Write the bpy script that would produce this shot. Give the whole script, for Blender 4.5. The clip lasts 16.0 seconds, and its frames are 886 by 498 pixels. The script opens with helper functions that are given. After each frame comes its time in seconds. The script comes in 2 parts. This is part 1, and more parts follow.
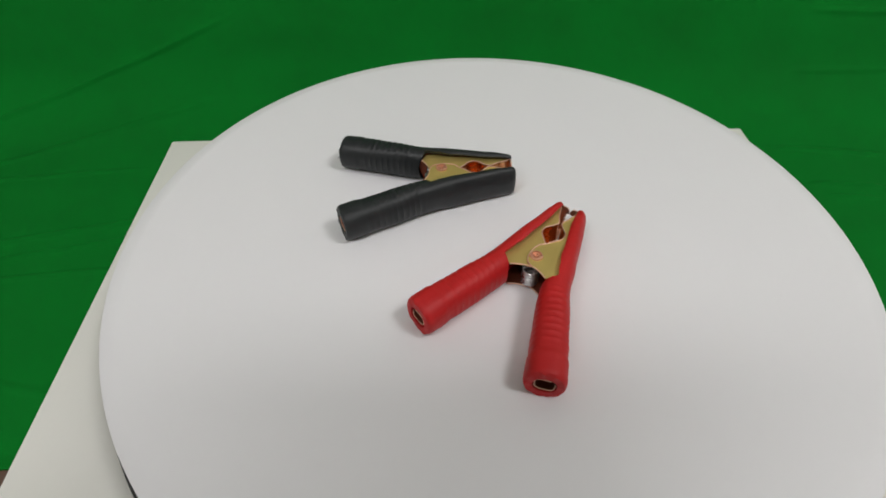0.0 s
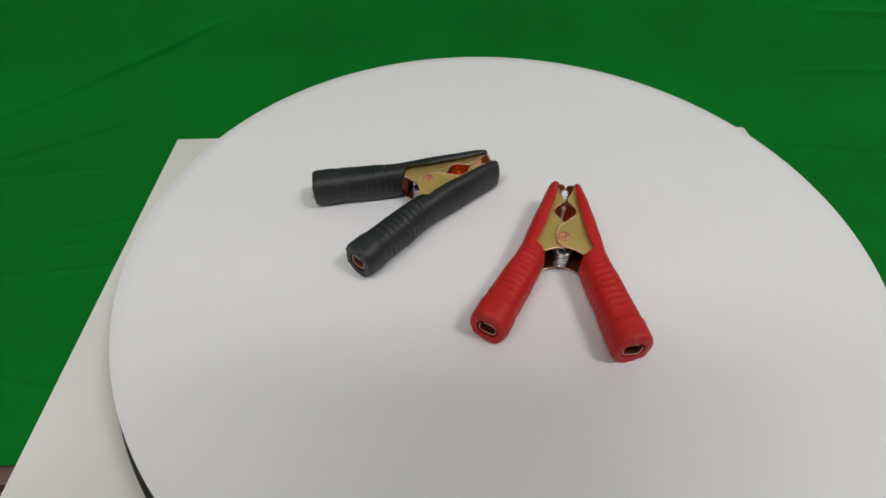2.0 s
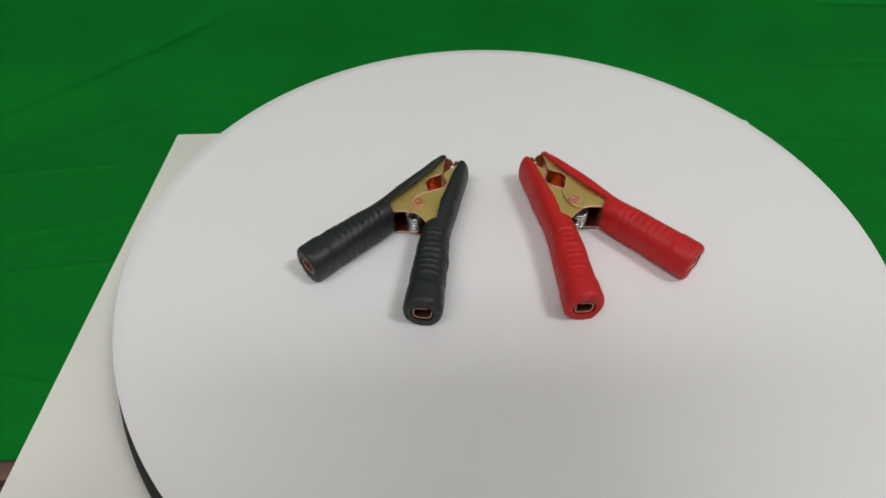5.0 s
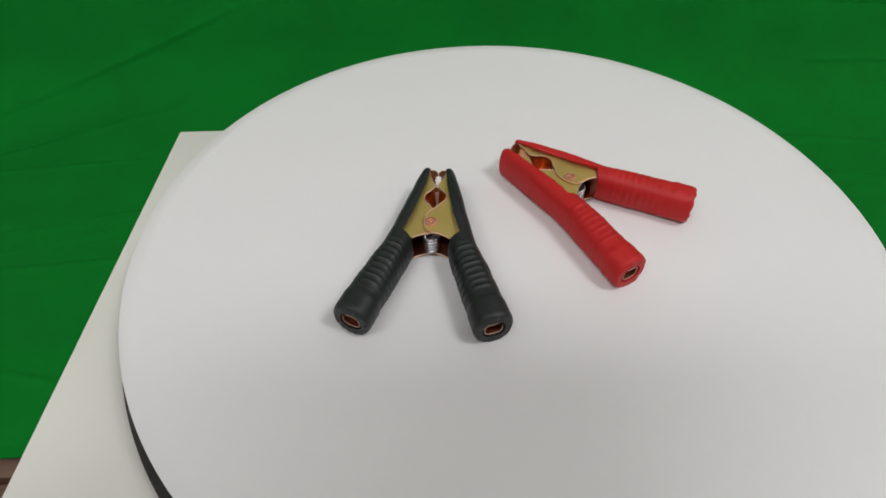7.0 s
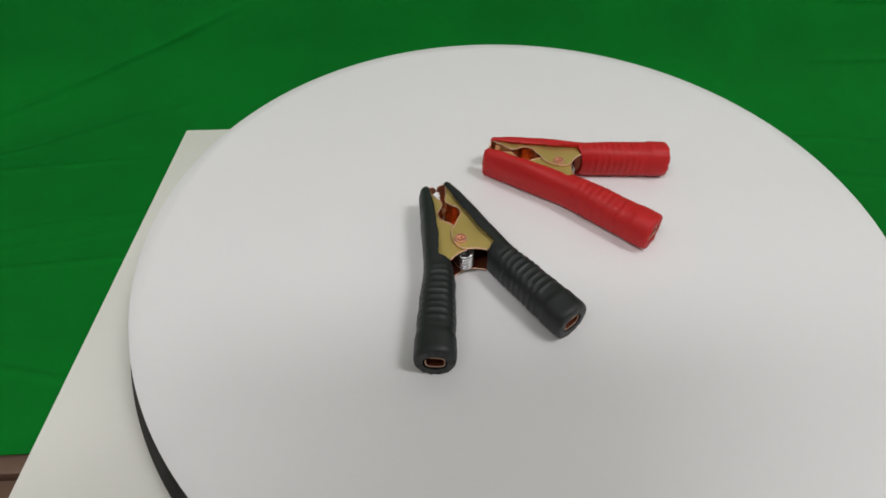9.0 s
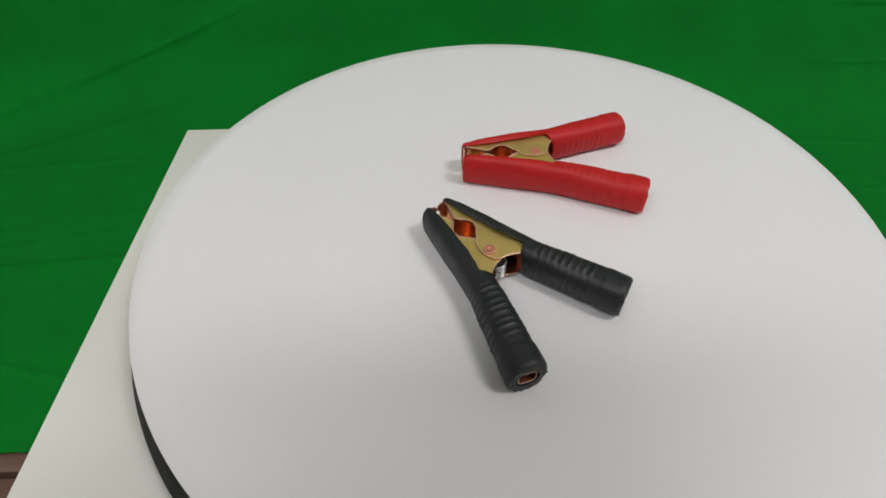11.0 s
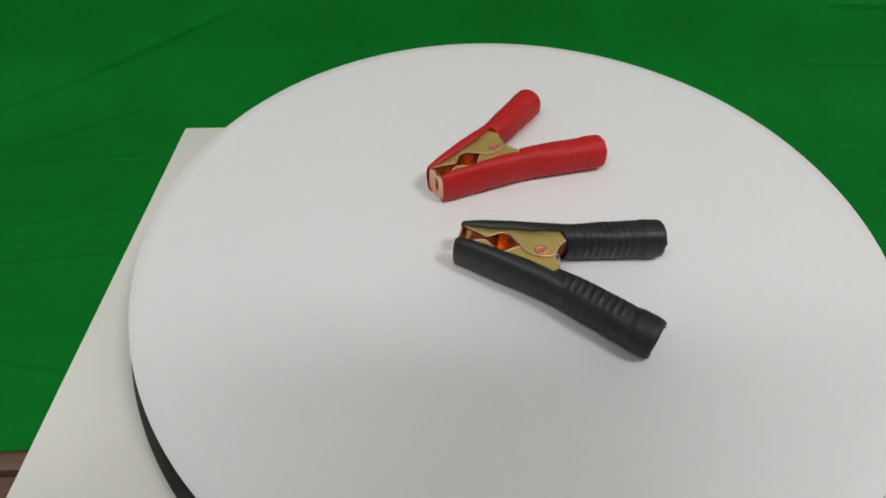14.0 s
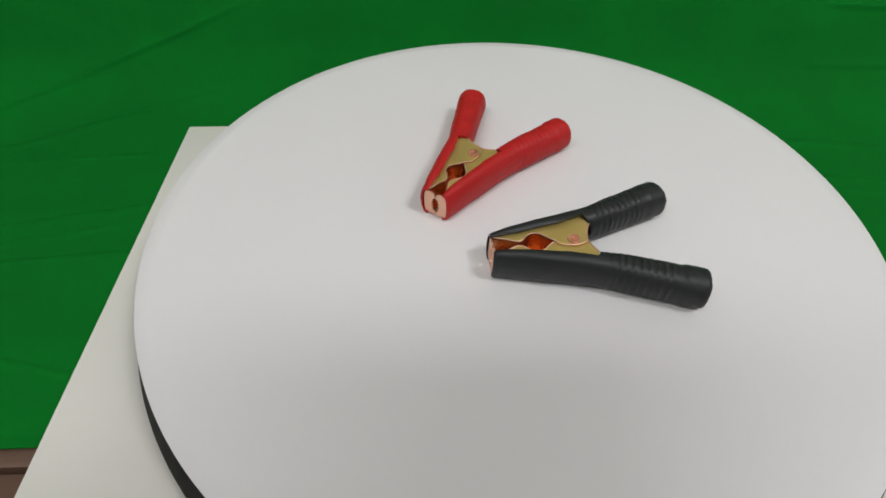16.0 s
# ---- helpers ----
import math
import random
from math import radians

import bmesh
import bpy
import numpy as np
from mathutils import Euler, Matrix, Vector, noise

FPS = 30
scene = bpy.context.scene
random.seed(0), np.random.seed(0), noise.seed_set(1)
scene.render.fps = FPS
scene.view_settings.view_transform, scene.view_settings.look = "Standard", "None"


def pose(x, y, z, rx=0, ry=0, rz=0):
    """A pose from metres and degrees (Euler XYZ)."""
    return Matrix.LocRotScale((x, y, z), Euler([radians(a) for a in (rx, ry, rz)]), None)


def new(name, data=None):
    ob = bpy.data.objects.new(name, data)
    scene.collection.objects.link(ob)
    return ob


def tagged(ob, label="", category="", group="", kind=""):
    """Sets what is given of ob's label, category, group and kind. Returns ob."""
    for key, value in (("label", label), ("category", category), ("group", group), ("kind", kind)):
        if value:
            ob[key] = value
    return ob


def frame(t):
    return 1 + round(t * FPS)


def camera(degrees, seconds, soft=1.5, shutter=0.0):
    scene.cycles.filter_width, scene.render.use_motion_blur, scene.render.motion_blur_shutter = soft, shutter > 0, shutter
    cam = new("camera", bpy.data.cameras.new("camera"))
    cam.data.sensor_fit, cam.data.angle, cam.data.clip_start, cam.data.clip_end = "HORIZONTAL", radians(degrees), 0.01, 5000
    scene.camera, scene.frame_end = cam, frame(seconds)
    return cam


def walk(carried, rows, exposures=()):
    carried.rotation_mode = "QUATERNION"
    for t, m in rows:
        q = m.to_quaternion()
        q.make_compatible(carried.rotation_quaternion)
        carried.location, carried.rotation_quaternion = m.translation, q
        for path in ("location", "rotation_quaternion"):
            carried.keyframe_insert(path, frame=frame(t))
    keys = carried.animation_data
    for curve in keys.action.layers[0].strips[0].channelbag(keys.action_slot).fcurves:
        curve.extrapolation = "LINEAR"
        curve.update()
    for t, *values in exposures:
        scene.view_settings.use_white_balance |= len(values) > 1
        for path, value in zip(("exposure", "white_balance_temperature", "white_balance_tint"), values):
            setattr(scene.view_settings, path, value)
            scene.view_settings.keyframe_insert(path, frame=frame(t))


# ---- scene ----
cam = camera(79.45, 16.0, soft=1.7)
PATH = [
    (0.0, pose(-0.0266, -0.1567, 0.9779, 42.47, -0.11, -2.40)),
    (0.5, pose(-0.0268, -0.1589, 0.9779, 42.65, -0.26, -2.38)),
    (1.0, pose(-0.0272, -0.1593, 0.9772, 42.70, -0.06, -2.33)),
    (1.5, pose(-0.0273, -0.1587, 0.9769, 42.60, 0.04, -2.45)),
    (2.0, pose(-0.0294, -0.1590, 0.9764, 42.75, -0.19, -2.38)),
    (2.5, pose(-0.0295, -0.1591, 0.9760, 42.84, -0.27, -2.45)),
    (3.0, pose(-0.0281, -0.1603, 0.9756, 42.75, -0.11, -2.52)),
    (3.5, pose(-0.0274, -0.1605, 0.9761, 42.56, 0.05, -2.48)),
    (4.0, pose(-0.0283, -0.1603, 0.9755, 42.60, 0.01, -2.48)),
    (6.5, pose(-0.0292, -0.1577, 0.9746, 42.06, 0.25, -2.17)),
    (7.0, pose(-0.0297, -0.1586, 0.9745, 42.10, 0.25, -2.28)),
    (7.5, pose(-0.0303, -0.1582, 0.9744, 42.09, 0.19, -2.04)),
    (8.0, pose(-0.0301, -0.1576, 0.9743, 42.00, 0.28, -1.93)),
    (8.5, pose(-0.0298, -0.1601, 0.9746, 42.17, 0.18, -2.05)),
    (9.0, pose(-0.0321, -0.1595, 0.9741, 42.19, 0.19, -2.04)),
    (11.5, pose(-0.0313, -0.1602, 0.9739, 42.33, 0.18, -1.79)),
    (12.0, pose(-0.0329, -0.1601, 0.9744, 42.24, 0.05, -1.82)),
    (12.5, pose(-0.0343, -0.1595, 0.9751, 42.13, -0.14, -1.87)),
    (13.0, pose(-0.0342, -0.1601, 0.9749, 42.22, -0.26, -1.93)),
    (13.5, pose(-0.0335, -0.1606, 0.9754, 42.18, -0.34, -2.09)),
    (14.0, pose(-0.0339, -0.1608, 0.9752, 42.17, -0.47, -2.14)),
    (14.5, pose(-0.0348, -0.1580, 0.9747, 41.93, -0.42, -1.83)),
    (15.0, pose(-0.0367, -0.1589, 0.9755, 41.93, -0.46, -1.87)),
    (15.5, pose(-0.0364, -0.1599, 0.9769, 41.90, -0.71, -1.88)),
    (16.0, pose(-0.0365, -0.1606, 0.9770, 41.86, -0.74, -2.09)),
]
walk(cam, PATH, [(0.0, -0.12), (3.0, -0.11), (6.5, -0.05), (9.0, -0.05), (12.5, -0.06), (16.0, -0.09)])

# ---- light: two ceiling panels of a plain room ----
world = bpy.data.worlds.new("world")
scene.world = world
world.use_nodes = True
world.node_tree.nodes["Background"].inputs[0].default_value = (0.8, 0.85, 0.9, 1)
world.node_tree.nodes["Background"].inputs[1].default_value = 0.05
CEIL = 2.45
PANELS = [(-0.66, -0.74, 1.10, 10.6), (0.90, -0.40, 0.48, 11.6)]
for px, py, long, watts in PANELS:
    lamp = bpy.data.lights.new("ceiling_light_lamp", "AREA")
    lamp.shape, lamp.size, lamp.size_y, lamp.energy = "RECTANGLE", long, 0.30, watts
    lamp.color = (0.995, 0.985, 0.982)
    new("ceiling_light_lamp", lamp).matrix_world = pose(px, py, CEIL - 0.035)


# ---- materials ----
def nodes_of(name):
    m = bpy.data.materials.new(name)
    m.use_nodes = True
    nt = m.node_tree
    return m, nt, nt.nodes["Principled BSDF"]


def add_noise(nt, scale, detail=4.0, rough=0.55, stretch=None):
    co = nt.nodes.new("ShaderNodeTexCoord")
    src = co.outputs["Object"]
    if stretch:
        mp = nt.nodes.new("ShaderNodeMapping")
        mp.inputs["Scale"].default_value = stretch
        nt.links.new(src, mp.inputs[0])
        src = mp.outputs[0]
    n = nt.nodes.new("ShaderNodeTexNoise")
    n.inputs["Scale"].default_value = scale
    n.inputs["Detail"].default_value = detail
    n.inputs["Roughness"].default_value = rough
    nt.links.new(src, n.inputs["Vector"])
    return n


def ramp(nt, src, lo, hi, a, b):
    r = nt.nodes.new("ShaderNodeMapRange")
    r.inputs["From Min"].default_value, r.inputs["From Max"].default_value = lo, hi
    r.inputs["To Min"].default_value, r.inputs["To Max"].default_value = a, b
    nt.links.new(src, r.inputs["Value"])
    return r.outputs["Result"]


def surface(name, a, b, rough=(0.4, 0.55), metal=0.0, scales=(60, 900), bump=0.0, stretch=None, spec=0.5, bump_scale=None):
    """Two colours mixed by coarse and fine noise, uneven gloss and fine relief."""
    m, nt, bs = nodes_of(name)
    n1 = add_noise(nt, scales[0], 5, 0.6, stretch)
    n2 = add_noise(nt, scales[1], 3, 0.6, stretch)
    mixv = nt.nodes.new("ShaderNodeMath")
    mixv.operation = "MULTIPLY_ADD"
    mixv.inputs[1].default_value = 0.35
    nt.links.new(n2.outputs["Fac"], mixv.inputs[0])
    nt.links.new(ramp(nt, n1.outputs["Fac"], 0.3, 0.7, 0.0, 0.65), mixv.inputs[2])
    mix = nt.nodes.new("ShaderNodeMix")
    mix.data_type = "RGBA"
    mix.inputs[6].default_value, mix.inputs[7].default_value = (*a, 1), (*b, 1)
    nt.links.new(mixv.outputs[0], mix.inputs[0])
    nt.links.new(mix.outputs[2], bs.inputs["Base Color"])
    nt.links.new(ramp(nt, n1.outputs["Fac"], 0.3, 0.7, *rough), bs.inputs["Roughness"])
    bs.inputs["Metallic"].default_value = metal
    bs.inputs["Specular IOR Level"].default_value = spec
    if bump:
        n3 = add_noise(nt, bump_scale or scales[1], 4, 0.6, stretch)
        bp = nt.nodes.new("ShaderNodeBump")
        bp.inputs["Strength"].default_value = bump
        bp.inputs["Distance"].default_value = 0.0006
        nt.links.new(n3.outputs["Fac"], bp.inputs["Height"])
        nt.links.new(bp.outputs["Normal"], bs.inputs["Normal"])
    return m


M_PLATTER = surface("white_platter", (0.80, 0.795, 0.81), (0.828, 0.822, 0.833), (0.42, 0.5), scales=(9, 300), bump=0.03)
M_BOARD = surface("cream_board", (0.76, 0.755, 0.70), (0.80, 0.795, 0.745), (0.4, 0.5), scales=(12, 400), bump=0.05)
M_BLACK = surface("black_plastic", (0.003, 0.003, 0.003), (0.006, 0.006, 0.0055), (0.5, 0.65), scales=(80, 900), bump=0.1, spec=0.2)
M_GREY = surface("grey_trim", (0.25, 0.25, 0.25), (0.33, 0.33, 0.32), (0.3, 0.4), scales=(80, 900))
M_CLOTH = surface("green_cloth", (0.002, 0.138, 0.014), (0.003, 0.188, 0.020), (0.8, 0.95), scales=(14, 1800), bump=0.25, spec=0.08)
M_RED = surface("red_vinyl", (0.44, 0.007, 0.008), (0.53, 0.011, 0.012), (0.46, 0.6), scales=(130, 1500), bump=0.12, spec=0.38)
M_DARK = surface("black_vinyl", (0.006, 0.008, 0.009), (0.012, 0.015, 0.016), (0.42, 0.56), scales=(130, 1500), bump=0.12)
M_GOLD = surface("gold_plate", (0.60, 0.45, 0.14), (0.68, 0.53, 0.19), (0.48, 0.6), 0.85, scales=(140, 1800), bump=0.1)
# paler copy of the jaw copper; light on the jaw ends is in its colour
M_FACE = surface("pale_lit_copper", (0.80, 0.46, 0.32), (0.90, 0.58, 0.44), (0.38, 0.5), 1.0, scales=(160, 1800), bump=0.1)
# cut copper edges, lightened in colour for the light they catch
M_EDGE = surface("lit_copper_edge", (0.82, 0.50, 0.34), (0.92, 0.64, 0.48), (0.35, 0.5), 0.85, scales=(200, 1800), bump=0.1)
M_COPPER = surface("copper_plate", (0.84, 0.39, 0.17), (0.92, 0.48, 0.23), (0.22, 0.34), 1.0, scales=(160, 1800), bump=0.1)
# brown lacquer; its dark tone also stands for shade inside the sleeve mouths
M_BROWN = surface("lacquered_shaded_copper", (0.26, 0.07, 0.04), (0.36, 0.11, 0.065), (0.35, 0.5), 0.85, scales=(160, 1800), bump=0.1)
M_STEEL = surface("spring_steel", (0.46, 0.46, 0.47), (0.60, 0.60, 0.61), (0.24, 0.36), 1.0, scales=(200, 1800))
M_WOOD = surface("brown_wood", (0.10, 0.055, 0.035), (0.19, 0.11, 0.075), (0.45, 0.6), scales=(30, 260), bump=0.3, stretch=(0.15, 1.0, 1.0))
M_WALL = surface("room_wall_paint", (0.62, 0.61, 0.58), (0.68, 0.67, 0.64), (0.7, 0.85), scales=(3, 200), bump=0.1)
M_CEIL = surface("ceiling_paint", (0.78, 0.78, 0.77), (0.82, 0.82, 0.81), (0.8, 0.9), scales=(3, 200), bump=0.1)
M_FLOOR = surface("floor_boards", (0.16, 0.10, 0.06), (0.24, 0.16, 0.10), (0.4, 0.55), scales=(8, 120), bump=0.2, stretch=(0.2, 1.0, 1.0))
M_FRAME = surface("white_metal", (0.75, 0.75, 0.75), (0.8, 0.8, 0.8), (0.35, 0.45), scales=(20, 300))
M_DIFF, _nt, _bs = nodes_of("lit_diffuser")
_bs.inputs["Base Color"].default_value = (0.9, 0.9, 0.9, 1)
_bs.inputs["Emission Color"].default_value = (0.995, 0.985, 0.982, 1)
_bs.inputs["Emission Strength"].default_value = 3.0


# ---- mesh tools ----
def as_mesh(name, bm, material, sharp=38):
    me = bpy.data.meshes.new(name)
    bmesh.ops.recalc_face_normals(bm, faces=bm.faces)
    for f in bm.faces:
        f.smooth = True
    bm.to_mesh(me)
    bm.free()
    me.set_sharp_from_angle(angle=radians(sharp))
    me.materials.append(material)
    return me


def part(name, bm, material, parent, label="", at=None, sharp=38):
    ob = new(name, as_mesh(name, bm, material, sharp))
    ob.parent = parent
    if at is not None:
        ob.matrix_basis = at
    return tagged(ob, label)


def thing(name, bm, material, label, category, kind="", at=None):
    ob = new(name, as_mesh(name, bm, material))
    if at is not None:
        ob.matrix_basis = at
    return tagged(ob, label, category, kind=kind)


def box(x0, x1, y0, y1, z0, z1, bevel=0.0, seg=2):
    bm = bmesh.new()
    bmesh.ops.create_cube(bm, size=1)
    for v in bm.verts:
        v.co = Vector(((x0 + x1) / 2 + v.co.x * (x1 - x0), (y0 + y1) / 2 + v.co.y * (y1 - y0), (z0 + z1) / 2 + v.co.z * (z1 - z0)))
    if bevel:
        bmesh.ops.bevel(bm, geom=bm.edges[:], offset=bevel, segments=seg, affect="EDGES", profile=0.6)
    return bm


def lathe(profile, n=160):
    """A closed (r, z) outline turned round the z axis."""
    bm = bmesh.new()
    rings = []
    for r, z in profile:
        if r < 1e-6:
            rings.append([bm.verts.new((0, 0, z))] * n)
        else:
            rings.append([bm.verts.new((r * math.cos(2 * math.pi * k / n), r * math.sin(2 * math.pi * k / n), z)) for k in range(n)])
    for a, b in zip(rings, rings[1:]):
        for k in range(n):
            vs = []
            for v in (a[k], a[(k + 1) % n], b[(k + 1) % n], b[k]):
                if v not in vs:
                    vs.append(v)
            if len(vs) > 2:
                bm.faces.new(vs)
    return bm


def slab(outline, z0, z1, bevel=0.0):
    """A flat outline of any shape with thickness."""
    bm = bmesh.new()
    vs = [bm.verts.new((x, y, z0)) for x, y in outline]
    f = bm.faces.new(vs)
    ex = bmesh.ops.extrude_face_region(bm, geom=[f])
    for v in ex["geom"]:
        if isinstance(v, bmesh.types.BMVert):
            v.co.z = z1
    if bevel:
        top = [e for e in bm.edges if all(abs(v.co.z - z1) < 1e-7 for v in e.verts)]
        bmesh.ops.bevel(bm, geom=top, offset=bevel, segments=1, affect="EDGES")
    caps = [f for f in bm.faces if len(f.verts) > 4]
    bmesh.ops.triangulate(bm, faces=caps)
    return bm


def ribbon(path, half, z0, z1):
    """An upright strip of sheet metal that follows a plan line."""
    left, right = [], []
    for i, (x, y) in enumerate(path):
        ax, ay = path[max(i - 1, 0)]
        bx, by = path[min(i + 1, len(path) - 1)]
        d = math.hypot(bx - ax, by - ay) or 1
        nx, ny = -(by - ay) / d * half, (bx - ax) / d * half
        left.append((x + nx, y + ny))
        right.append((x - nx, y - ny))
    bm = bmesh.new()
    cols = [[bm.verts.new((p[0], p[1], z)) for p, z in ((l, z0), (l, z1), (r, z1), (r, z0))] for l, r in zip(left, right)]
    for a, b in zip(cols, cols[1:]):
        for k in range(4):
            bm.faces.new((a[k], a[(k + 1) % 4], b[(k + 1) % 4], b[k]))
    bm.faces.new(cols[0])
    bm.faces.new(cols[-1][::-1])
    return bm


def wire(points, r, n=10):
    bm = bmesh.new()
    rings = []
    for i, p in enumerate(points):
        d = (Vector(points[min(i + 1, len(points) - 1)]) - Vector(points[max(i - 1, 0)])).normalized()
        u = d.cross(Vector((0, 0, 1)))
        u = u.normalized() if u.length > 1e-4 else Vector((1, 0, 0))
        w = u.cross(d)
        rings.append([bm.verts.new(Vector(p) + r * (math.cos(2 * math.pi * k / n) * u + math.sin(2 * math.pi * k / n) * w)) for k in range(n)])
    for a, b in zip(rings, rings[1:]):
        for k in range(n):
            bm.faces.new((a[k], a[(k + 1) % n], b[(k + 1) % n], b[k]))
    bm.faces.new(rings[0])
    bm.faces.new(rings[-1][::-1])
    return bm


def spline(points, n):
    """Smooth line through plan points (Catmull-Rom), n steps a span."""
    out = []
    for i in range(len(points) - 1):
        p0, p1, p2, p3 = (np.array(points[min(max(k, 0), len(points) - 1)], float) for k in (i - 1, i, i + 1, i + 2))
        for j in range(n):
            t = j / n
            out.append(tuple(0.5 * (2 * p1 + (p2 - p0) * t + (2 * p0 - 5 * p1 + 4 * p2 - p3) * t * t + (3 * p1 - p0 - 3 * p2 + p3) * t ** 3)))
    out.append(tuple(points[-1]))
    return out


# ---- the room, closed round the table ----
TABLE = 0.75
X0, X1, Y0, Y1 = -1.6, 1.6, -2.0, 0.5
thing("floor", box(X0 - 0.1, X1 + 0.1, Y0 - 0.1, Y1 + 0.1, -0.06, 0.0), M_FLOOR, "brown board floor of the room", "floor", "structure")
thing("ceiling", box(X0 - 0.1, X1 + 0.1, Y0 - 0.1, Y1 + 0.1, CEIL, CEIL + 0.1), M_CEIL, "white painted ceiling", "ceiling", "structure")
thing("wall_north", box(X0, X1, Y1, Y1 + 0.1, 0, CEIL), M_WALL, "pale painted wall behind the cloth", "wall", "structure")
thing("wall_south", box(X0, X1, Y0 - 0.1, Y0, 0, CEIL), M_WALL, "pale painted wall", "wall", "structure")
thing("wall_west", box(X0 - 0.1, X0, Y0, Y1, 0, CEIL), M_WALL, "pale painted wall", "wall", "structure")
thing("wall_east", box(X1, X1 + 0.1, Y0, Y1, 0, CEIL), M_WALL, "pale painted wall", "wall", "structure")

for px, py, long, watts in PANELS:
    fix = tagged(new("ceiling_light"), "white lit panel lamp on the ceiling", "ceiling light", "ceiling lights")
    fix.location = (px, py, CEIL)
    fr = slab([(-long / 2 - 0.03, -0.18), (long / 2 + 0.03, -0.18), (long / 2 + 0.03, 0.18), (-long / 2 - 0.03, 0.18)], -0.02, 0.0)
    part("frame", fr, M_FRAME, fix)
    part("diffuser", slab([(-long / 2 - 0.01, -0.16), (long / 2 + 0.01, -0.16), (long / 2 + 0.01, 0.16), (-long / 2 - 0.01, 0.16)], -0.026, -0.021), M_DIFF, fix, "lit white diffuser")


# ---- table of brown boards ----
def build_table():
    t = tagged(new("table"), "brown wooden plank table under the green cloth", "table")
    w = 0.0985
    y = -0.5255
    first = None
    for k in range(10):
        if first is None:
            first = part("plank", box(-0.75, 0.75, -w / 2, w / 2, -0.025, 0.0, 0.003), M_WOOD, t)
            first.location = (0, y, TABLE)
        else:
            o = first.copy()
            scene.collection.objects.link(o)
            o.location = (0, y + k * 0.1, TABLE)
    part("apron", box(-0.70, 0.70, -0.56, 0.34, TABLE - 0.10, TABLE - 0.027), M_WOOD, t)
    for sx in (-0.66, 0.66):
        for sy in (-0.52, 0.30):
            part("leg", box(sx - 0.03, sx + 0.03, sy - 0.03, sy + 0.03, 0, TABLE - 0.101, 0.004), M_WOOD, t)


build_table()


# ---- green cloth: lies on the table, then sweeps up behind ----
HEM = -0.069  # front edge
FLAT = 0.205  # length that lies on the table
BEND, RISE = 0.10, radians(54)  # then it sweeps up and leans back
CREASES = [  # (x, s) to (x, s), height, width; s runs from the hem up the cloth
    ((-0.337, 0.243), (-0.198, 0.303), 0.00189, 0.0018),
    ((-0.317, 0.206), (-0.206, 0.248), 0.00136, 0.0023),
    ((-0.301, 0.190), (-0.232, 0.195), 0.00101, 0.0018),
    ((-0.279, 0.131), (-0.202, 0.147), 0.00200, 0.0018),
    ((-0.273, 0.119), (-0.204, 0.133), 0.00179, 0.0013),
    ((-0.266, 0.105), (-0.208, 0.109), 0.00122, 0.0018),
    ((-0.235, 0.042), (-0.206, 0.035), 0.00122, 0.0018),
    ((0.229, 0.163), (0.257, 0.160), 0.00240, 0.0018),
    ((0.234, 0.152), (0.251, 0.149), 0.00139, 0.0013),
    ((0.225, 0.200), (0.277, 0.193), 0.00136, 0.0023),
    ((0.261, 0.274), (0.323, 0.273), 0.00118, 0.0023),
    ((0.273, 0.318), (0.320, 0.316), 0.00136, 0.0023),
]


def build_cloth():
    flat, arc = FLAT, BEND * RISE
    total = flat + arc + 0.40
    nx, ns = 400, 600
    xs = [-0.62 + 1.24 * i / nx for i in range(nx + 1)]
    ss = [0.48 * j / ns for j in range(ns)] + [0.48 + (total - 0.48) * j / 60 for j in range(61)]
    bm = bmesh.new()
    rows = []
    for s in ss:
        row = []
        for x in xs:
            h = 0.0042 * (noise.noise((x * 7, s * 11, 0.3)) + 0.6) + 0.0012 * noise.noise((x * 16, s * 34, 2.0))
            for (xa, sa), (xb, sb), hh, ww in CREASES:
                q = (x - xa) / (xb - xa)
                fade = max(0.0, 1 - max(0.0, -q, q - 1) / 0.35)
                if fade > 0:
                    d = (s - sa - q * (sb - sa)) / ww
                    if -5 < d < 5:
                        h += hh * fade * math.exp(-d * d)
            h += 0.003 * max(0.0, 1 - s / 0.006) * 0.4
            h = max(h, 0.0004)
            wave = 0.008 * noise.noise((x * 5.0, 4.0, 0)) * min(1, max(0, (s - flat) / 0.1))
            if s < flat:
                y, z, n = HEM + s, 0.0, (0, 1)
            elif s < flat + arc:
                a = (s - flat) / BEND
                y, z, n = HEM + flat + BEND * math.sin(a), BEND * (1 - math.cos(a)), (-math.sin(a), math.cos(a))
            else:
                k = s - flat - arc
                y, z = HEM + flat + BEND * math.sin(RISE) + k * math.cos(RISE), BEND * (1 - math.cos(RISE)) + k * math.sin(RISE)
                n = (-math.sin(RISE), math.cos(RISE))
            hem = 0.004 * noise.noise((x * 6, 9.0, 0)) * max(0, 1 - s / 0.05)
            row.append(bm.verts.new((x, y + n[0] * h + hem + wave, TABLE + 0.0012 + z + n[1] * h)))
        rows.append(row)
    for a, b in zip(rows, rows[1:]):
        for k in range(nx):
            bm.faces.new((a[k], a[k + 1], b[k + 1], b[k]))
    me = as_mesh("green_cloth", bm, M_CLOTH, 180)
    ob = tagged(new("green_cloth", me), "creased green backdrop cloth draped behind and under the board", "cloth")
    so = ob.modifiers.new("thickness", "SOLIDIFY")
    so.thickness, so.offset = 0.0007, -1
    return ob


build_cloth()

# ---- white board under the turntable ----
TOP = 0.8175
BOARD = 0.7970
thing("display_board", box(-0.1684, 0.1576, -0.36, 0.0973, TABLE + 0.004, BOARD, 0.0012), M_BOARD, "cream white display board under the turntable", "board")


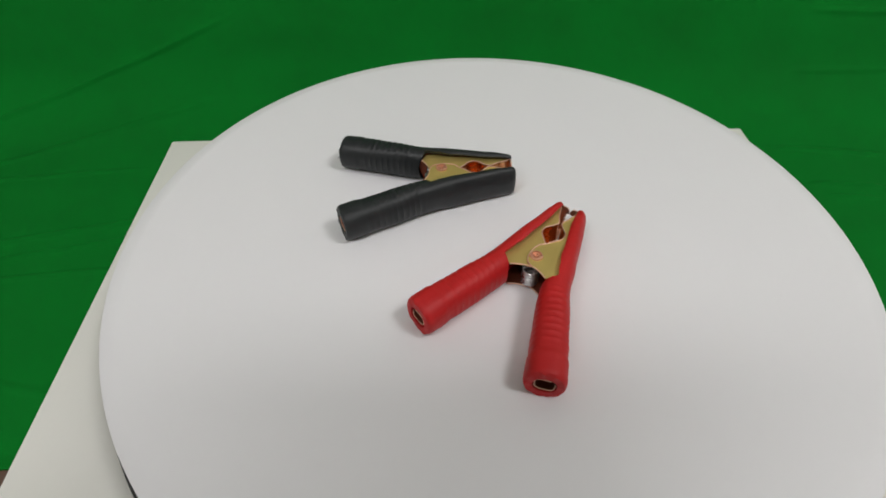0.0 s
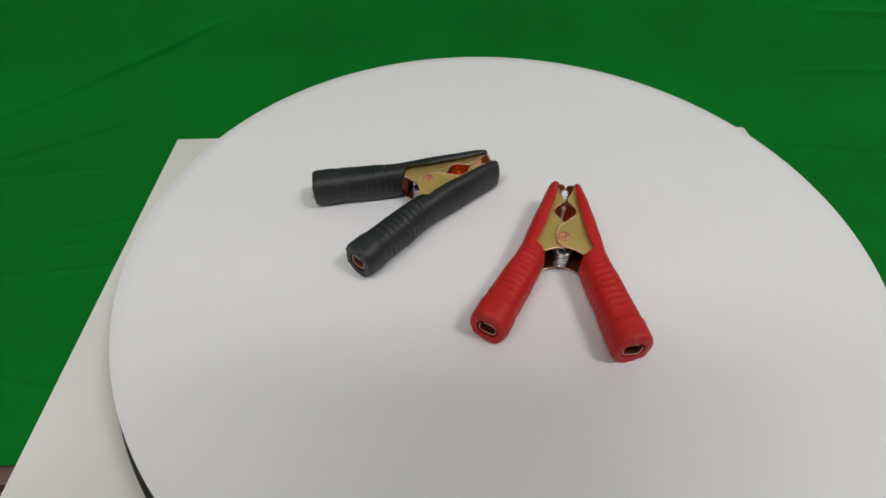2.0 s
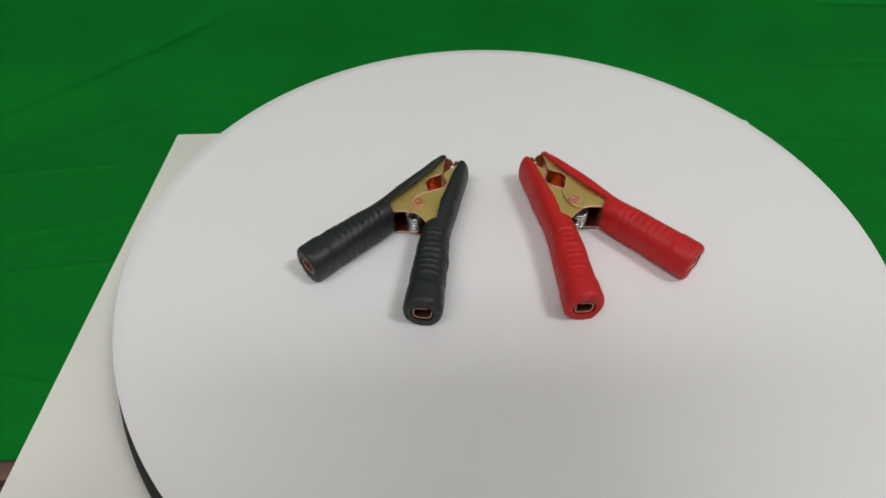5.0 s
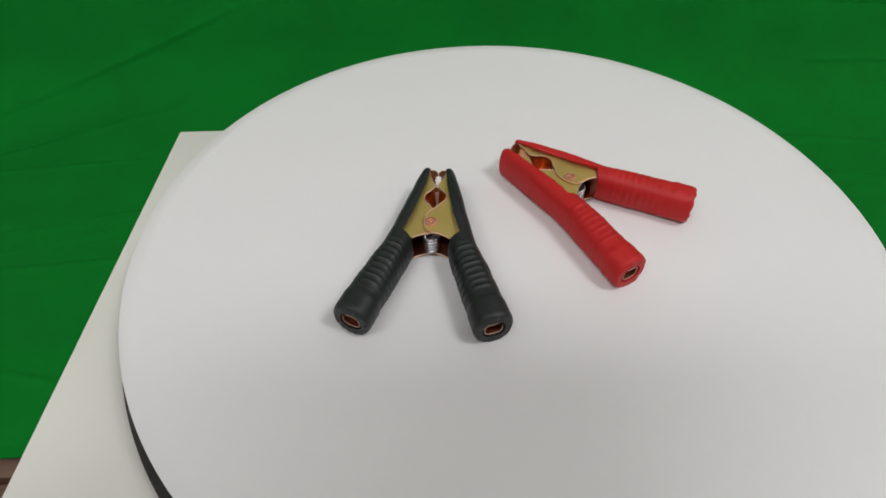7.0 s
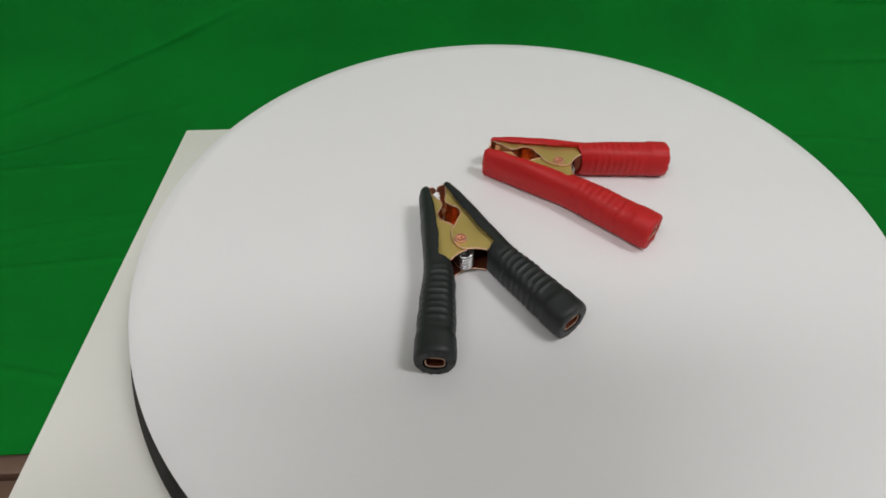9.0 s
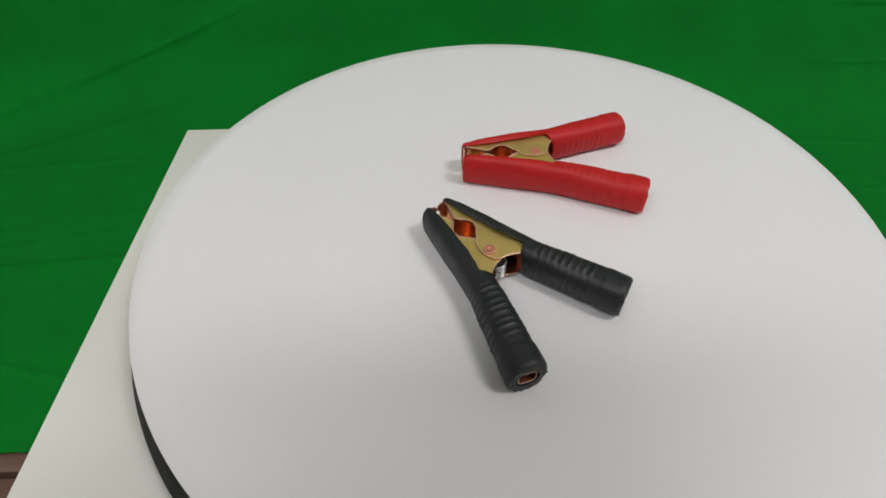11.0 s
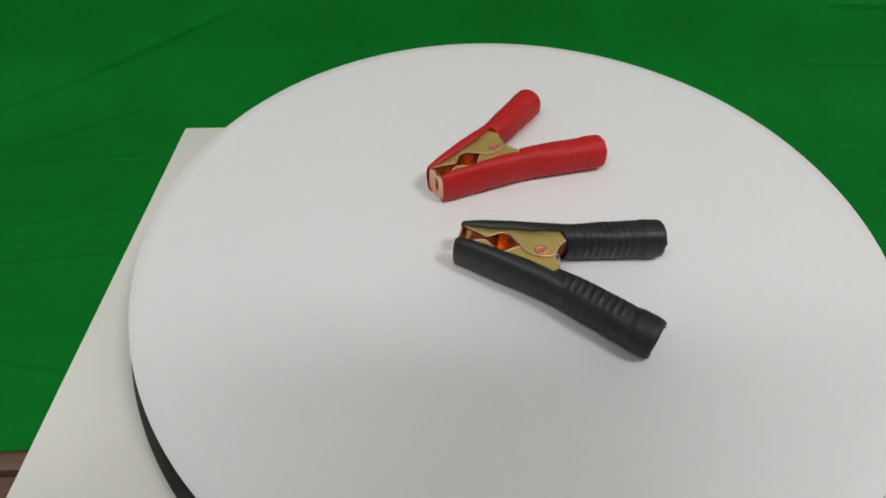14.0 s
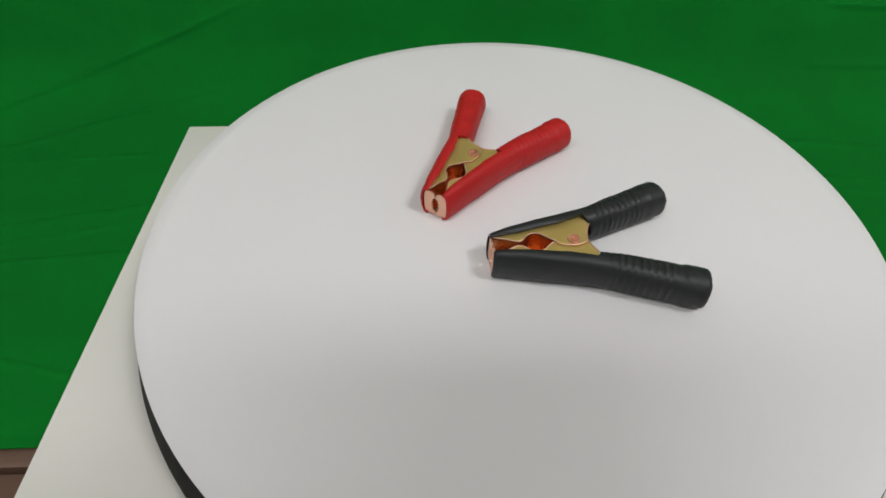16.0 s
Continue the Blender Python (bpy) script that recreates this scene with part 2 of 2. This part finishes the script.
# ---- turntable ----
RAD = 0.15


def build_turntable():
    t = tagged(new("turntable"), "round white turntable platter on a flared black base", "turntable")
    low = BOARD - TOP
    off = pose(-0.0007, -0.0014, 0)
    part("platter", lathe([(0, -0.0012), (RAD - 0.0004, -0.0012), (RAD, -0.0009), (RAD, -0.0005), (RAD - 0.0004, -0.0002), (RAD - 0.0040, -0.00012), (RAD - 0.0044, 0.0), (RAD - 0.0060, 0.0), (0, 0.0)], 256), M_PLATTER, t, "plain white round platter", off)
    part("base", lathe([(0, -0.0014), (RAD - 0.003, -0.0014), (RAD - 0.001, -0.003), (RAD + 0.0028, -0.0125), (RAD + 0.0034, -0.0132), (RAD + 0.0041, -0.0146), (RAD + 0.0040, -0.0160), (RAD + 0.0028, low + 0.0010), (0, low + 0.0010)], 256), M_BLACK, t, "flared black plastic base", pose(-0.0005, -0.0004, 0))
    part("foot", lathe([(0, low + 0.002), (0.05, low + 0.002), (0.05, low + 0.0001), (0, low + 0.0001)], 48), M_BLACK, t)
    return t


# ---- battery clips ----
MM = 0.001


def arm_line():
    pts = [(-42.6, 24.3), (-32, 20.5), (-21, 16.4), (-10, 12.4), (-2, 10.5), (9.5, 8.7), (21, 6.3), (32.1, 4.2)]
    return spline(pts, 12)


def lerp(x, table):
    for (a, va), (b, vb) in zip(table, table[1:]):
        if x <= b:
            k = min(1, max(0, (x - a) / (b - a)))
            k = k * k * (3 - 2 * k)
            return va + (vb - va) * k
    return table[-1][1]


HALF_W = [(-43, 6.6), (-33, 6.4), (-22, 6.0), (-10, 5.5), (0, 4.9), (9.5, 4.15), (21, 3.7), (32, 3.1)]
HALF_H = [(-43, 7.0), (-30, 7.2), (-12, 7.4), (10, 7.65), (24, 7.55), (32, 7.2)]
LIP = [(-7.4, 30), (-5.0, 86), (0, 78), (6, 64), (20, 60), (32, 68)]  # where the half shell ends over the plate, degrees
THICK = [(-43, 2.6), (-36, 2.6), (-6, 1.6), (34, 1.3)]


def rib_height(x, c, s, seed, high):
    """Moulded grip ribs: raised on the top, inner and outer sides, broken at the corners, uneven."""
    if not -33 < x < -8:
        return 0.0
    side = 0.0 if s > 0.75 else (0.9 if c < 0 else -0.5)
    face = max(abs(c), abs(s)) ** 6
    wave = max(0.0, math.cos((x + 20 + side) * 2 * math.pi / 2.5)) ** 1.3
    size = high + 0.5 * high * noise.noise((x * 0.35, seed, 3.0 + side))
    return size * wave * (0.25 + 0.75 * face) * min(1, (x + 33) / 3, (-8 - x) / 4)


def sleeve(sign, seed, high, crumbs):
    """Vinyl sleeve: a ribbed tube with an open mouth at the grip, a half shell along the jaw."""
    line = arm_line()
    dense = []
    for (ax, ay), (bx, by) in zip(line, line[1:]):
        k = max(1, int(math.hypot(bx - ax, by - ay) / 0.36))
        dense += [(ax + (bx - ax) * j / k, ay + (by - ay) * j / k) for j in range(k)]
    dense.append(line[-1])
    n = 52
    bm = bmesh.new()
    outer, inner = [], []
    m = len(dense)
    for i, (x, y) in enumerate(dense):
        ax, ay = dense[max(i - 3, 0)]
        bx, by = dense[min(i + 3, m - 1)]
        d = math.hypot(bx - ax, by - ay)
        nx, ny = -(by - ay) / d, (bx - ax) / d
        a, b, thick = lerp(x, HALF_W), lerp(x, HALF_H), lerp(x, THICK)
        cuff = 0.45 * lerp(x, [(-35.5, 1), (-33, 0)])
        back, front = min(1.0, i / 4), min(1.0, (m - 1 - i) / 4)
        round_off = 0.9 * (1 - math.sqrt(back * (2 - back))) + 0.9 * (1 - math.sqrt(front * (2 - front)))
        gap = 0.0 if x < LIP[0][0] else math.radians(lerp(x, LIP))
        ex = lerp(x, [(-43, 2.3), (-25, 2.6), (-8, 2.5), (10, 2.2), (34, 2.05)])
        low = 0.6 * lerp(x, [(-41, 1), (-36, 0)])  # the mouth is a low slot
        ro, ri = [], []
        for k in range(n + 1):
            th = gap + (2 * math.pi - 2 * gap) * k / n
            c, s = -math.cos(th), math.sin(th)
            shape = (abs(c) ** ex + abs(s) ** ex) ** (-1 / ex)
            wob = 0.22 * noise.noise((x * 0.12 + 9 * seed, c, s)) + 0.06 * noise.noise((x * 0.6 + 7 * seed, 2.5 * c, 2.5 * s))
            grow = rib_height(x, c, s, seed, high) + cuff + wob - round_off
            if i == 0:
                grow += 0.2 * noise.noise((3 * c, 3 * s, seed))
            u, w = (a + grow) * shape * c, (b + grow * (1.0 if s > 0 else 0.2)) * shape * s
            ui, wi = (a - thick) * shape * c, (b - thick - low) * shape * s - 0.5 * low
            xs = 0.45 * noise.noise((3 * c, 3 * s, seed + 7)) if i == 0 else 0.0
            ro.append(bm.verts.new(((x + nx * u + xs) * MM, sign * (y + ny * u) * MM, max(b + w, 0.02) * MM)))
            ri.append(bm.verts.new(((x + nx * ui) * MM, sign * (y + ny * ui) * MM, (b + wi) * MM)))
        outer.append(ro)
        inner.append(ri)
    for i in range(m - 1):
        for k in range(n):
            bm.faces.new((outer[i][k], outer[i][k + 1], outer[i + 1][k + 1], outer[i + 1][k]))
            bm.faces.new((inner[i][k], inner[i + 1][k], inner[i + 1][k + 1], inner[i][k + 1]))
        for k in (0, n) if dense[i + 1][0] > LIP[0][0] else ():
            bm.faces.new((outer[i][k], outer[i + 1][k], inner[i + 1][k], inner[i][k]))
    for i in (0, m - 1):
        for k in range(n):
            bm.faces.new((outer[i][k], outer[i][k + 1], inner[i][k + 1], inner[i][k]))
    bmesh.ops.remove_doubles(bm, verts=bm.verts, dist=1e-6)
    rnd = random.Random(seed)
    for _ in range(crumbs):
        v = rnd.choice([q for q in outer[0] if q.is_valid and q.co.z < 0.009])
        r = rnd.uniform(0.2, 0.42) * MM
        bmesh.ops.create_icosphere(bm, subdivisions=1, radius=r, matrix=Matrix.Translation(v.co + Vector((rnd.uniform(-0.3, 0.3) * MM, 0, rnd.uniform(-0.1, 0.2) * MM))) @ Matrix.Diagonal((1.6, 1, 0.8, 1)))
    for v in bm.verts:
        v.co.z = max(v.co.z, 0.00002)
    return bm


def inner_edge():
    """Plan line of a jaw's inner edge from the tip: the flare, the neck, the bow of the wire hole."""
    return spline([(31.2, 3.9), (29.2, 3.2), (25.7, 2.2), (23.4, 1.2), (21.4, 0.8), (19.4, 2.0), (17.2, 3.9), (15.2, 4.4), (13.0, 3.9), (10.6, 1.9), (8.3, 0.2)], 5)


def pivot_edge(lobe):
    """Plan line that goes on round the rivet and along the open end to the sleeve; lobe: how far it reaches over the other arm."""
    return spline([(6.6, -0.6 * lobe), (4.6, -0.85 * lobe), (2.4, -lobe), (0.2, -lobe), (-2.0, -0.86 * lobe), (-3.8, -0.5 * lobe), (-4.8, 0.4), (-5.2, 2.6), (-6.2, 5.0), (-7.4, 7.0)], 4)


def plate_outline(sign, lobe=3.0):
    pts = inner_edge() + pivot_edge(lobe)
    pts += [(-6.2, 9.4), (-5.0, 10.9), (-2.0, 11.0), (6, 8.6), (13, 7.3), (21, 5.9), (31.2, 4.5)]
    return [(x * MM, sign * y * MM) for x, y in pts]


def jaw(sign):
    """Upright copper wall along the inner edge of a jaw, from the tip to the wire hole's end."""
    line = inner_edge()
    bm = bmesh.new()
    rows = []
    for x, y in line:
        row = []
        for thick, levels in ((0.0, range(7)), (0.7, range(6, -1, -1))):
            for k in levels:
                deep = 1 - k / 6
                row.append(bm.verts.new((x * MM, sign * ((y + 0.1) * (1 - 0.6 * deep * deep) + thick) * MM, (1.25 + 10.6 * k / 6) * MM)))
        rows.append(row)
    for p, q in zip(rows, rows[1:]):
        for k in range(14):
            bm.faces.new((p[k], p[(k + 1) % 14], q[(k + 1) % 14], q[k]))
    bm.faces.new(rows[0])
    bm.faces.new(rows[-1][::-1])
    return bm


def plate_edge(sign, z, lobe):
    """Bare copper edge of a plate, drawn as a bright line for the light it catches, from the tip round the bow and the
    rivet to the sleeve.
    """
    return wire([(x * MM, sign * y * MM, z * MM) for x, y in inner_edge() + pivot_edge(lobe)], 0.27 * MM, 8)


def jaw_face(sign):
    """Upright copper end of a jaw: rounded corners, and a toothed notch at half height."""
    edge = [(0.12, 0.9), (0.12, 2.9), (1.6, 3.6), (0.95, 4.55), (1.95, 5.5), (1.0, 6.4), (1.95, 7.3), (0.95, 8.25), (1.6, 9.2), (0.12, 9.9), (0.12, 10.9), (0.5, 11.9), (1.3, 12.7)]
    back = [(3.6, 12.9), (4.6, 12.4), (5.2, 11.2), (5.4, 9.0), (5.4, 3.0), (5.0, 1.6), (4.2, 0.9)]
    bm = slab([(sign * y * MM, z * MM) for y, z in edge + back], 0, 0.6 * MM, 0.12 * MM)
    bmesh.ops.transform(bm, verts=bm.verts, matrix=Matrix(((0, 0, 1, 31.25 * MM), (1, 0, 0, 0), (0, 1, 0, 0), (0, 0, 0, 1))))
    return bm


def channel(sign):
    """Folded web of an arm, inside the sleeve."""
    line = [(x, sign * (y + 0.2 * lerp(x, HALF_W))) for x, y in arm_line() if -34 < x < 30.5]
    return ribbon([(x * MM, y * MM) for x, y in line], 0.4 * MM, 2.0 * MM, 12.2 * MM)


def inner_web(sign):
    """Folded inner edge of an arm by the spring."""
    line = [(x, sign * (y - 0.5 * lerp(x, HALF_W))) for x, y in arm_line() if -16 < x < -5.4]
    return ribbon([(x * MM, y * MM) for x, y in line], 0.4 * MM, 1.4 * MM, 12.0 * MM)


def fold_loop(seed):
    """Section of the folded arm end: a flat rounded loop, open at one corner, in mm."""
    rnd = random.Random(seed)
    hw, hh, lean = rnd.uniform(3.1, 3.5), rnd.uniform(2.5, 2.9), rnd.uniform(-0.12, 0.12)
    loop = []
    for k in range(27):
        th = math.radians(60 + 325 * k / 26)
        c, s = math.cos(th), math.sin(th)
        q = (abs(c) ** 3.2 + abs(s) ** 3.2) ** (-1 / 3.2)
        loop.append((hw * q * c, hh * q * s + lean * hw * q * c))
    return loop


def mouth_frames():
    """Places and cross directions along the last millimetres of an arm."""
    line = [p for p in arm_line() if -42.2 < p[0] < -35]
    out = []
    for i, (x, y) in enumerate(line):
        ax, ay = line[max(i - 1, 0)]
        bx, by = line[min(i + 1, len(line) - 1)]
        d = math.hypot(bx - ax, by - ay)
        out.append((x, y, -(by - ay) / d, (bx - ax) / d))
    return out


def liner(sign, seed):
    """Folded sheet end of the arm in the sleeve's mouth."""
    loop = fold_loop(seed)
    bm = bmesh.new()
    rows = []
    for x, y, nx, ny in mouth_frames():
        row = []
        for grow, way in ((1.0, 1), (0.9, -1)):
            for u, w in loop[::way]:
                row.append(bm.verts.new(((x + nx * u * grow) * MM, sign * (y + ny * u * grow) * MM, (6.7 + w * grow) * MM)))
        rows.append(row)
    n = len(rows[0])
    for a, b in zip(rows, rows[1:]):
        for k in range(n):
            bm.faces.new((a[k], a[(k + 1) % n], b[(k + 1) % n], b[k]))
    for r in (rows[0], rows[-1]):
        for k in range(n // 2 - 1):
            bm.faces.new((r[k], r[k + 1], r[n - 2 - k], r[n - 1 - k]))
    return bm


def liner_edge(sign, seed):
    """Bare cut edge of that sheet."""
    x, y, nx, ny = mouth_frames()[0]
    return wire([((x - 0.1 + nx * u * 0.95) * MM, sign * (y + ny * u * 0.95) * MM, (6.7 + w * 0.95) * MM) for u, w in fold_loop(seed)], 0.17 * MM, 6)


def coil():
    pts = []
    turns, steps = 5.0, 24
    for k in range(int(turns * steps) + 1):
        a = math.radians(130) + 2 * math.pi * k / steps
        pts.append((2.85 * MM * math.cos(a) - 3.4 * MM, 2.85 * MM * math.sin(a), (3.4 + 7.4 * k / (turns * steps)) * MM))
    return wire(pts, 0.62 * MM, 10)


def rivet(z, up):
    prof = [(0, 0.02), (0.5, 0.02), (0.65, 0.45), (1.0, 0.5), (1.2, 0.04), (1.65, 0.02), (1.85, 0.42), (2.3, 0.38), (2.5, 0.0), (0, 0.0)]
    return lathe([(r * MM, (z + up * h) * MM) for r, h in prof], 28)


def build_clip(vinyl, label, seed, high, crumbs):
    c = tagged(new("battery_clip"), label, "battery clip", "battery clips on the turntable")
    for sign in (1, -1):
        part("sleeve", sleeve(sign, seed + sign, high, crumbs), vinyl, c)
        lift, lobe = (0.0, 2.2) if sign > 0 else (0.6, 3.0)
        top = part("top_plate", slab(plate_outline(sign, lobe), (11.75 + lift) * MM, (12.3 + lift) * MM, 0.1 * MM), M_GOLD, c, "gold passivated steel plate", sharp=12)
        part("edge", plate_edge(sign, 12.34 + lift, lobe), M_EDGE, top, "bare copper edge, its glint put into the colour")
        low = part("bottom_plate", slab(plate_outline(sign, lobe), (0.45 + lift) * MM, (1.0 + lift) * MM), M_BROWN, c, "brown lacquered steel plate", sharp=12)
        part("edge", plate_edge(sign, 0.9 + lift, lobe), M_EDGE, low, "bare copper edge, its glint put into the colour")
        part("jaw", jaw(sign), M_COPPER, c, "copper plated jaw bowed round the wire hole", sharp=75)
        part("jaw_face", jaw_face(sign), M_FACE, c, "copper jaw end with toothed notch")
        part("arm", channel(sign), M_BROWN, c)
        part("arm_edge", inner_web(sign), M_BROWN, c)
        fold = part("handle_end", liner(sign, seed + sign), M_BROWN, c, "folded metal end inside the sleeve")
        part("edge", liner_edge(sign, seed + sign), M_EDGE, fold, "bare copper edge, its glint put into the colour")
    part("spring", coil(), M_STEEL, c, "bright steel coil spring")
    part("pin", lathe([(0, 1.7 * MM), (1.2 * MM, 1.7 * MM), (1.2 * MM, 12.4 * MM), (0, 12.4 * MM)], 20), M_STEEL, c, at=pose(0.6 * MM, 0.3 * MM, 0))
    part("rivet_head", rivet(12.92, 1.7), M_FACE, c, "copper rivet head", at=pose(0.6 * MM, 0.3 * MM, 0))
    return c


def build_shading_phone():
    """Unseen phone and stand, added to shade the platter's near side: phone in landscape with the lens at its lower
    edge, held on an arm and a post that is clamped to the table.
    """
    at = pose(-0.032, -0.163, 0.978, 42.5, 0, -2.3)
    p = tagged(new("phone"), "unseen dark phone above the turntable, added to shade the platter front", "phone")
    # body size and place set how far the shade reaches over the platter
    part("body", box(-0.126, 0.036, -0.030, 0.046, 0.022, 0.030, 0.003), M_BLACK, p, at=at)
    s = tagged(new("unseen_phone_stand"), "unseen dark phone holder on a bent arm, added to carry the shading phone", "stand")
    part("holder", box(-0.05, 0.01, -0.034, 0.050, 0.0305, 0.040, 0.003), M_BLACK, s, "unseen black padded phone holder", at)
    part("arm", box(-0.044, -0.020, -0.60, -0.168, 1.018, 1.034, 0.003), M_BLACK, s)
    part("post", box(-0.044, -0.020, -0.60, -0.576, TABLE + 0.001, 1.018, 0.003), M_BLACK, s)
    part("clamp", box(-0.067, 0.003, -0.62, -0.55, TABLE, TABLE + 0.02, 0.003), M_BLACK, s)


build_shading_phone()
turntable = build_turntable()
red_clip = build_clip(M_RED, "red vinyl sleeved battery clip with gold plates and copper jaws", 3, 0.30, 1)
black_clip = build_clip(M_DARK, "black vinyl sleeved battery clip with gold plates and copper jaws", 11, 0.44, 4)

TURN = [
    (0.0, 12.17), (0.5, 18.12), (1.0, 23.88), (1.5, 29.44), (2.0, 34.78), (2.5, 40.43),
    (3.0, 46.33), (3.5, 52.27), (4.0, 58.17), (6.5, 86.72), (7.0, 92.30), (7.5, 98.08),
    (8.0, 103.81), (8.5, 109.40), (9.0, 114.97), (11.5, 142.12), (12.0, 147.75), (12.5, 153.55),
    (13.0, 159.13), (13.5, 164.70), (14.0, 170.39), (14.5, 176.28), (15.0, 182.16), (15.5, 187.76),
    (16.0, 193.36),
]
CLIPS = [(red_clip, 0.0075, -0.0299, 42.8), (black_clip, -0.0140, 0.0293, -8.7)]


def motions():
    rows = []
    for (ta, a), (tb, b) in zip(TURN, TURN[1:]):
        k = round((tb - ta) / 0.5)
        rows += [(ta + 0.5 * j, a + (b - a) * j / k) for j in range(k)]
    rows.append(TURN[-1])
    tilt = pose(0, 0, 0, -0.23, 0.19, 0)
    walk(turntable, [(t, pose(0, 0, TOP, 0, 0, a) @ tilt) for t, a in rows])
    for ob, x, y, head in CLIPS:
        walk(ob, [(t, pose(0, 0, TOP + 0.0001, 0, 0, a) @ tilt @ pose(x, y, 0, 0, 0, head)) for t, a in rows])


motions()
